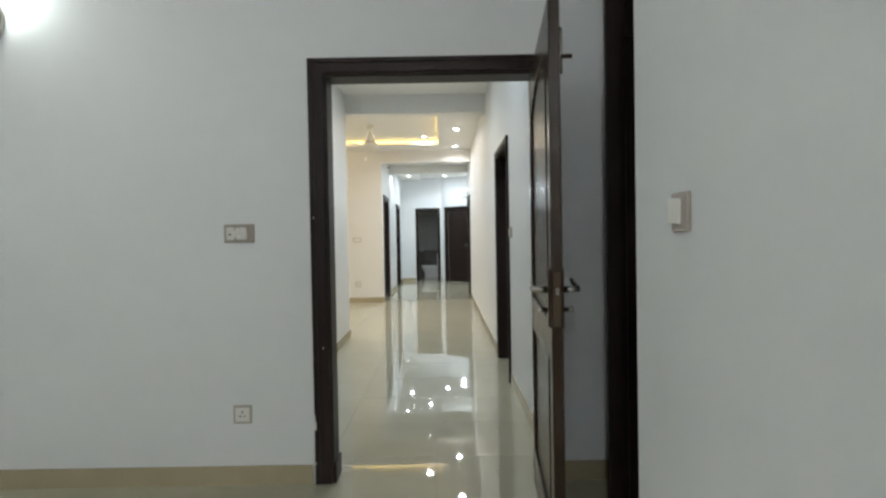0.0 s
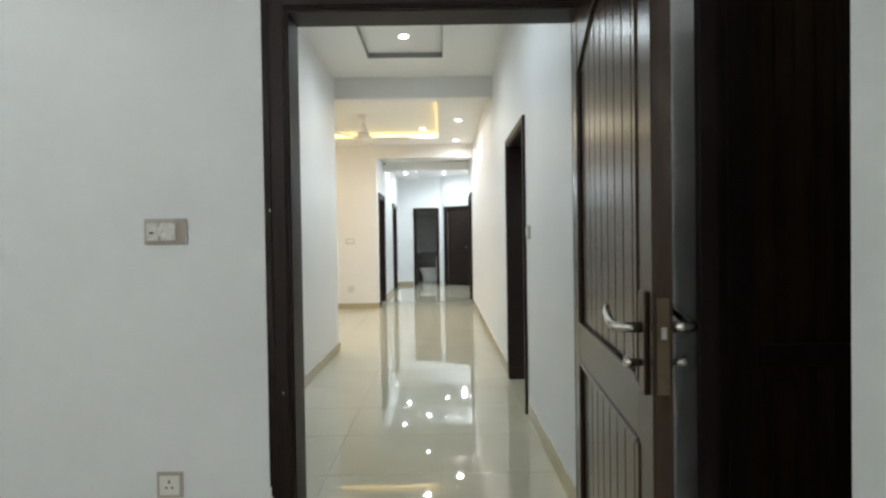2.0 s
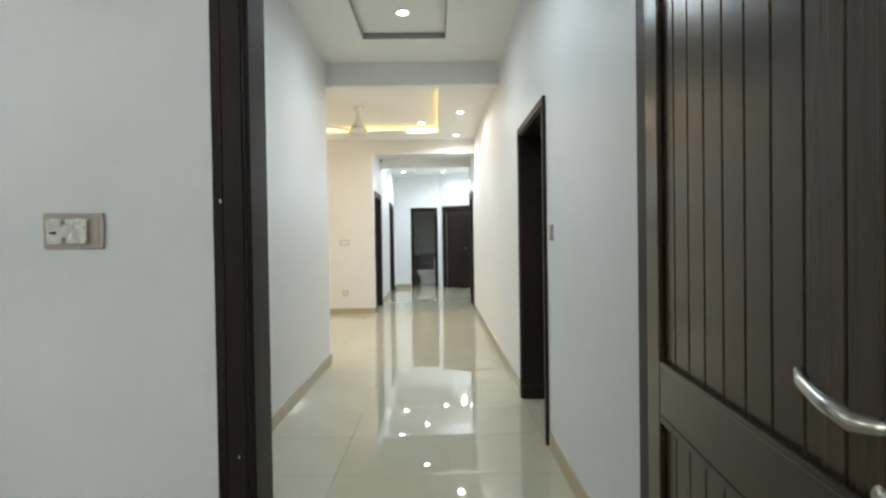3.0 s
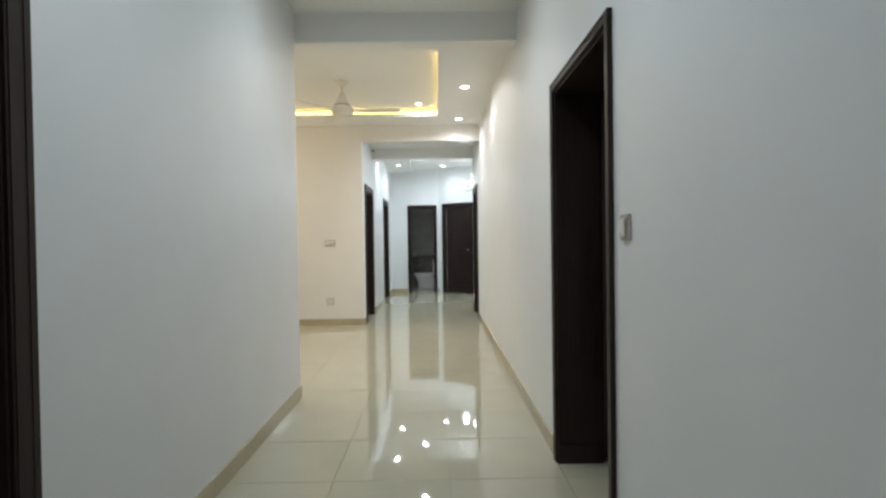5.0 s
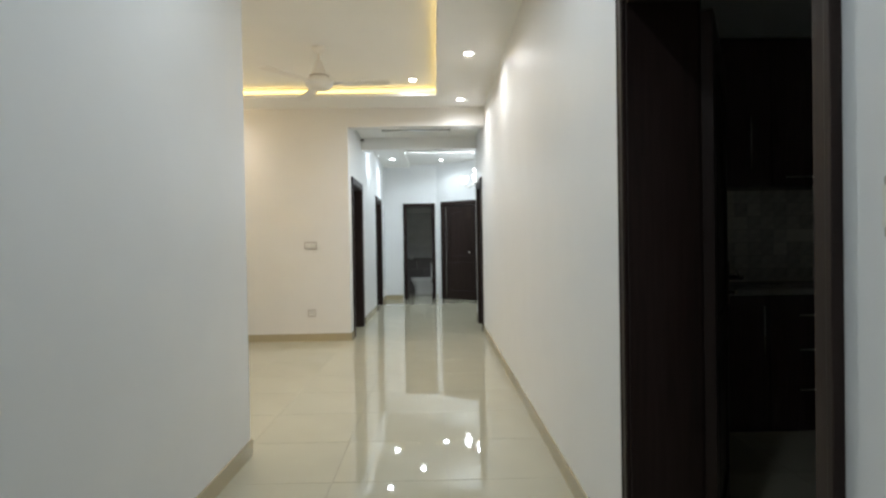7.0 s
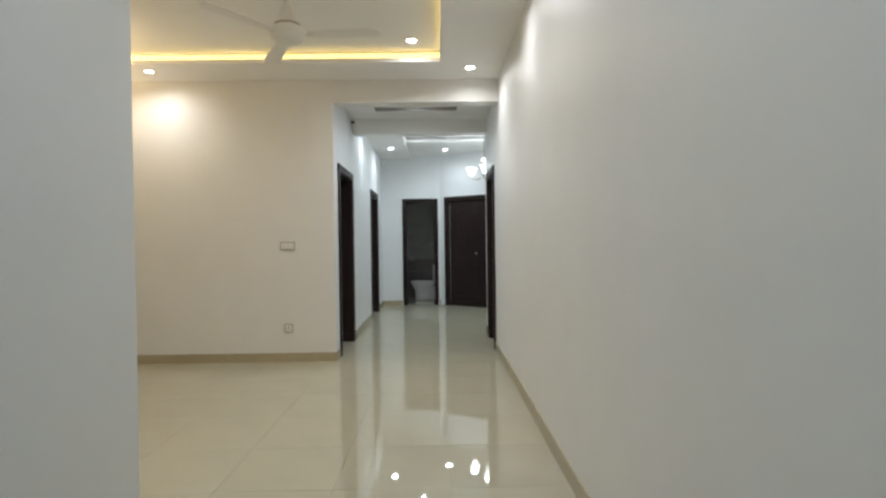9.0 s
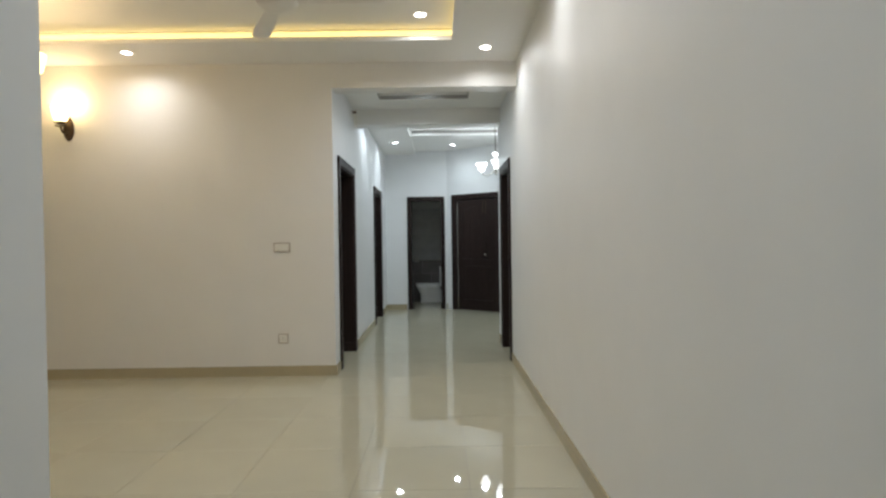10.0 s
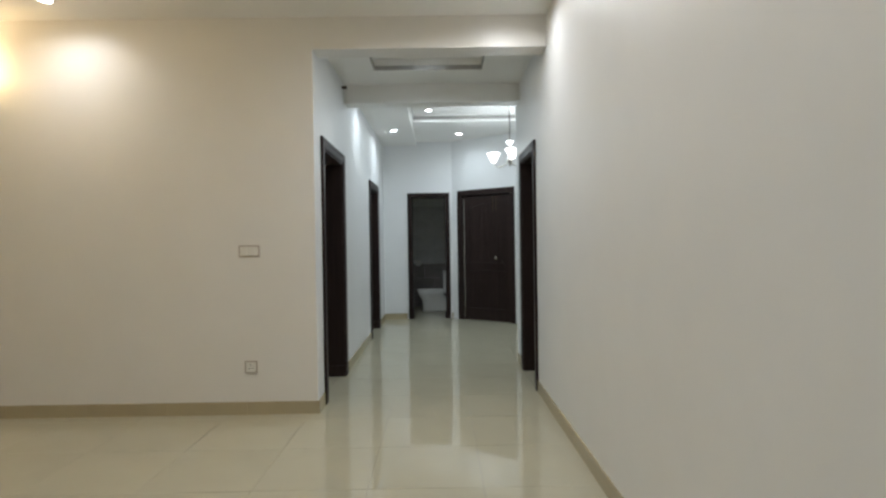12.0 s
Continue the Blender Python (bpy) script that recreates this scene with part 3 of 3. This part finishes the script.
FLARE = [(0.0, 0.0), (0.032, 0.003), (0.044, 0.025), (0.054, 0.06), (0.074, 0.10), (0.092, 0.118), (0.088, 0.120), (0.068, 0.10), (0.049, 0.06), (0.039, 0.027), (0.0, 0.010)]


def sconce(m, glass, mat, power, colour, label):
    ob = thing("wall_lamp", m, label, "wall lamp", "wall lamps")
    bm = lathe([(0.0, 0.0), (0.05, 0.0), (0.055, 0.012), (0.04, 0.024), (0.0, 0.03)], 24)
    for v in bm.verts:
        v.co.y *= 2.2
    part("back_plate", bm, mat, ob, "", True, pose(0, 0, 0, 90))
    part("arm", tube([(0, -0.02, -0.02), (0, -0.06, -0.05), (0, -0.10, -0.05), (0, -0.13, -0.01), (0, -0.13, 0.03)], 0.009, 10), mat, ob, "", True)
    part("scroll", tube([(-0.05, -0.13, 0.012), (-0.02, -0.13, 0.004), (0.02, -0.13, 0.004), (0.05, -0.13, 0.012)], [0.010, 0.007, 0.007, 0.010], 10), mat, ob, "", True)
    part("cup", lathe([(0.0, 0.02), (0.02, 0.02), (0.05, 0.035), (0.055, 0.045), (0.0, 0.046)], 24), mat, ob, "", True, pose(0, -0.13, 0))
    part("shade", lathe(CUP, 28), glass, ob, "glowing glass shade", True, pose(0, -0.13, 0.046))
    point((m @ Vector((0, -0.13, 0.24))), power, colour, 0.06)
    return ob


sconce(pose(-3.84, YF, 2.485), G_AMBER, BRONZE, P_WARM, WARM, "lit bronze wall lamp with an amber glass shade")
# first lamp is in view; left and back ones are unseen, added to light the room
for m, k in ((pose(-2.32, Y1, 2.475), 0.06), (pose(R1X0, 0.6, 2.47, 0, 0, 90), 0.38), (pose(-0.6, R1Y0, 2.47, 0, 0, 180), 1.75)):
    sconce(m, G_BULB, STEEL, P_ROOM * k, ROOM, "lit steel wall lamp on a white wall")


def chandelier(m, drop, arms, reach, glass, mat, label, power, colour, turn=0, cup=FLARE):
    ob = thing("chandelier", m, label, "chandelier")
    part("canopy", lathe([(0.0, 0.0), (0.06, 0.0), (0.05, -0.02), (0.012, -0.05), (0.0, -0.05)], 24), mat, ob, "", True)
    part("rod", tube([(0, 0, -0.04), (0, 0, -drop + 0.07)], 0.006, 8), BRONZE, ob, "", True)
    part("upper_bowl", lathe([(0.012, -drop + 0.095), (0.018, -drop + 0.10), (0.05, -drop + 0.14), (0.046, -drop + 0.142), (0.012, -drop + 0.11)], 24), glass, ob, "", True)
    part("body", lathe([(0.0, -drop - 0.20), (0.012, -drop - 0.19), (0.018, -drop - 0.15), (0.035, -drop - 0.11), (0.02, -drop - 0.06), (0.012, -drop), (0.02, -drop + 0.04), (0.012, -drop + 0.08), (0.0, -drop + 0.08)], 24), mat, ob, "", True)
    for k in range(arms):
        mk = pose(0, 0, -drop, 0, 0, turn + 360 / arms * k)
        part("arm", tube([(0.015, 0, -0.12), (0.06, 0, -0.17), (reach * 0.6, 0, -0.20), (reach * 0.92, 0, -0.17), (reach, 0, -0.12)], 0.008, 8), mat, ob, "", True, mk)
        part("shade", lathe(cup, 24), glass, ob, "glowing glass shade", True, mk @ pose(reach, 0, -0.12))
        if power:
            v = m @ mk @ Vector((reach, 0, 0.06))
            point(v, power / arms, colour, 0.05)
    return ob


chandelier(pose(0.71, 15.5, Z_HALL + 0.11), 0.66, 3, 0.24, G_GLASS, STEEL, "steel three arm chandelier with frosted glass shades, lit", P_HALL * 0.5, COOL, -90)
chandelier(pose(-3.55, 10.8, Z_TRAY), 0.47, 3, 0.34, G_AMBER, BRONZE, "bronze three arm chandelier with amber glass shades, lit", P_WARM * 2, WARM, 25, cup=CUP)

# small smoke sensor on the passage wall
part("sensor_body", boxes((-0.02, -0.02, -0.012, 0.03, 0.02, 0.012), bevel=0.004), BRONZE, thing("door_bell", pose(XP + 0.02, 13.62, 2.93), "small dark sensor box high on a white wall", "sensor"))

# ---- kitchen ----
KY, KW = 8.36, 8.95


def bar(parent, p0, p1):
    part("handle", tube([p0, p1], 0.006, 8), STEEL, parent, "steel bar handle", True)


def cabinet(x0, x1, y0, y1, z0, z1, doors, label, horizontal=()):
    ob = thing("kitchen_cabinet", pose(x0, y0, z0), label, "cabinet", "kitchen cabinets")
    w, dp, h = x1 - x0, y1 - y0, z1 - z0
    part("body", boxes((0, 0.02, 0, w, dp, h), bevel=0.002), CABINET, ob)
    for a, b, c, e, hx, hz, hl, vert in doors:
        dd = part("front", boxes((a * w + 0.002, 0, c * h + 0.002, b * w - 0.002, 0.019, e * h - 0.002), bevel=0.002), CABINET, ob)
        if vert:
            bar(dd, (hx * w, -0.025, hz * h), (hx * w, -0.025, hz * h + hl))
        else:
            bar(dd, (hx * w, -0.025, hz * h), (hx * w + hl, -0.025, hz * h))
    return ob


cabinet(1.30, 2.12, KY, KW, 0, 0.91, [(0, 0.5, 0, 1, 0.44, 0.55, 0.28, True), (0.5, 1, 0, 1, 0.94, 0.55, 0.34, True)], "dark laminate base cabinet with steel bar handles")
cabinet(2.12, 2.72, KY, KW, 0, 0.91, [(0, 1, 0.66, 1, 0.3, 0.85, 0.3, False), (0, 1, 0.33, 0.66, 0.3, 0.6, 0.3, False), (0, 1, 0, 0.33, 0.3, 0.45 - 0.14, 0.3, False)], "dark laminate drawer cabinet with steel bar handles")
cabinet(2.72, 3.5, KY, KW, 0, 0.91, [(0, 0.5, 0, 1, 0.44, 0.55, 0.3, True), (0.5, 1, 0, 1, 0.56, 0.55, 0.3, True)], "dark laminate base cabinet with steel bar handles")
cabinet(1.30, 2.30, 8.62, KW, 1.65, 2.70, [(0, 0.5, 0, 1, 0.45, 0.15, 0.3, True), (0.5, 1, 0, 1, 0.84, 0.12, 0.36, True)], "dark laminate wall cabinet with steel bar handles")
cabinet(2.30, 3.10, 8.62, KW, 1.65, 2.70, [(0, 0.5, 0.3, 1, 0.44, 0.42, 0.36, True), (0.5, 1, 0.3, 1, 0.56, 0.42, 0.36, True), (0, 1, 0, 0.3, 0.1, 0.06, 0.36, False)], "dark laminate wall cabinet with steel bar handles")
ob = thing("worktop", pose(1.28, KY - 0.02, 0.91), "grey speckled stone kitchen worktop", "worktop")
part("slab", boxes((0, 0, 0, 2.4, KW - KY + 0.02, 0.04), bevel=0.004), COUNTER, ob)

# ---- bathroom ----
BX0, BX1, BY0, BY1 = -1.235, 0.06, YB + 0.2, 19.75
bw = [wall("wall_bath_back", [(BX0, BY1, 0, BX1, BY1 + 0.1, TOP)], PAINT, "grey tiled bathroom wall, white above the tiles"),
      wall("wall_bath_side", [(BX1, BY0, 0, BX1 + 0.08, BY1, TOP), (BX0 - 0.1, BY0, 0, BX0, BY1, TOP)], BATHTILE, "grey bathroom wall")]
ceiling("ceiling_bath", [(BX0, BY0, 2.75, BX1, BY1, TOP)], "white bathroom ceiling")
me_l = mesh_of("wall_tile", boxes((0, -0.008, 0, 0.598, 0, 0.298), bevel=0.0), BATHTILE)
me_d = mesh_of("wall_tile", boxes((0, -0.008, 0, 0.598, 0, 0.298), bevel=0.0), BATHDARK)
for k in range(-1, 3):
    for j in range(7):
        o = new("wall_tile", me_d if j < 3 else me_l)
        o.parent = bw[0]
        o.matrix_basis = pose(BX0 + 0.6 * k + 0.05 + 0.2 * (j % 2), BY1, 0.3 * j)


for z, h, mat in ((0.90, 0.05, BATHTILE),):
    part("border_tile", boxes((BX0 + 0.01, BY1 - 0.012, z, BX1 - 0.01, BY1 - 0.0085, z + h)), mat, bw[0], "narrow border course")


def toilet(m):
    t = thing("toilet", m, "white ceramic toilet with a cistern against the wall", "toilet")
    n = 24
    bm = bmesh.new()
    rings = []
    for z, lx, ly, cx in ((0.0, 0.27, 0.14, 0.04), (0.06, 0.26, 0.13, 0.04), (0.20, 0.25, 0.13, 0.02), (0.32, 0.25, 0.17, -0.05), (0.40, 0.27, 0.185, -0.06)):
        rings.append([bm.verts.new((cx + lx * math.cos(2 * math.pi * k / n), ly * math.sin(2 * math.pi * k / n), z)) for k in range(n)])
    for a, b in zip(rings, rings[1:]):
        for k in range(n):
            bm.faces.new((a[k], a[(k + 1) % n], b[(k + 1) % n], b[k]))
    bm.faces.new(rings[0][::-1])
    bm.faces.new(rings[-1])
    part("bowl", bm, CERAMIC, t, "", True)
    bm = lathe([(0.0, 0.40), (1.0, 0.40), (1.02, 0.412), (1.0, 0.43), (0.0, 0.436)], 28)
    for v in bm.verts:
        v.co.x, v.co.y = v.co.x * 0.265 - 0.06, v.co.y * 0.185
    part("seat_lid", bm, CERAMIC, t, "", True)
    c = part("cistern", boxes((0.19, -0.18, 0.36, 0.34, 0.18, 0.76), bevel=0.02), CERAMIC, t)
    part("cistern_lid", boxes((0.18, -0.19, 0.762, 0.345, 0.19, 0.79), bevel=0.01), CERAMIC, c)
    part("button", lathe([(0.02, 0), (0.02, 0.006), (0.0, 0.007)], 16), STEEL, c, "", False, pose(0.265, 0, 0.79))
    return t


toilet(pose(-0.39, 18.98, 0.0))
ob = thing("paper_holder", pose(-0.72, BY1 - 0.008, 0.92), "small white wall holder in the bathroom", "holder")
part("holder_body", boxes((-0.05, -0.09, -0.06, 0.06, 0, 0.06), bevel=0.012), CERAMIC, ob)

# ---- splash tiles and floor tiles ----
sp = structure("wall_tiling", boxes((0.9, KW - 0.006, 0.95, 3.6, KW, 1.66)), GROUT, "small patterned tiles above the worktop", "wall tiles")
me = mesh_of("splash_tile", boxes((0, -0.006, 0, 0.098, 0, 0.098)), SPLASH)
for k in range(19):
    for j in range(7):
        o = new("splash_tile", me)
        o.parent = sp
        o.matrix_basis = pose(1.3 + 0.1 * k, KW - 0.006, 0.955 + 0.1 * j)

S = 0.63
fl = bpy.data.objects["floor"]
me = mesh_of("floor_tile", boxes((0.0013, 0.0013, -0.004, S - 0.0013, S - 0.0013, 0.0)), TILE)
count = 0
rest = bmesh.new()
for k in range(-10, 6):
    for j in range(-21, 15):
        x, y = -0.04 + S * k, 10.86 + S * j
        if y + S < R1Y0 or (k < -6 and not (YL - S < y < YF)):
            continue
        inner = (-1.9 < x < 0.6 and 1.8 < y < 18) or (-5.5 < x < 0.6 and YL - S < y < YF)
        if inner:
            o = new("floor_tile", me)
            o.parent = fl
            o.matrix_basis = pose(x, y, 0)
        else:
            box(rest, x + 0.0013, y + 0.0013, -0.004, x + S - 0.0013, y + S - 0.0013, 0.0)
r = part("floor_tiles_beyond", rest, TILE, fl)
tagged(r, kind="stuff")
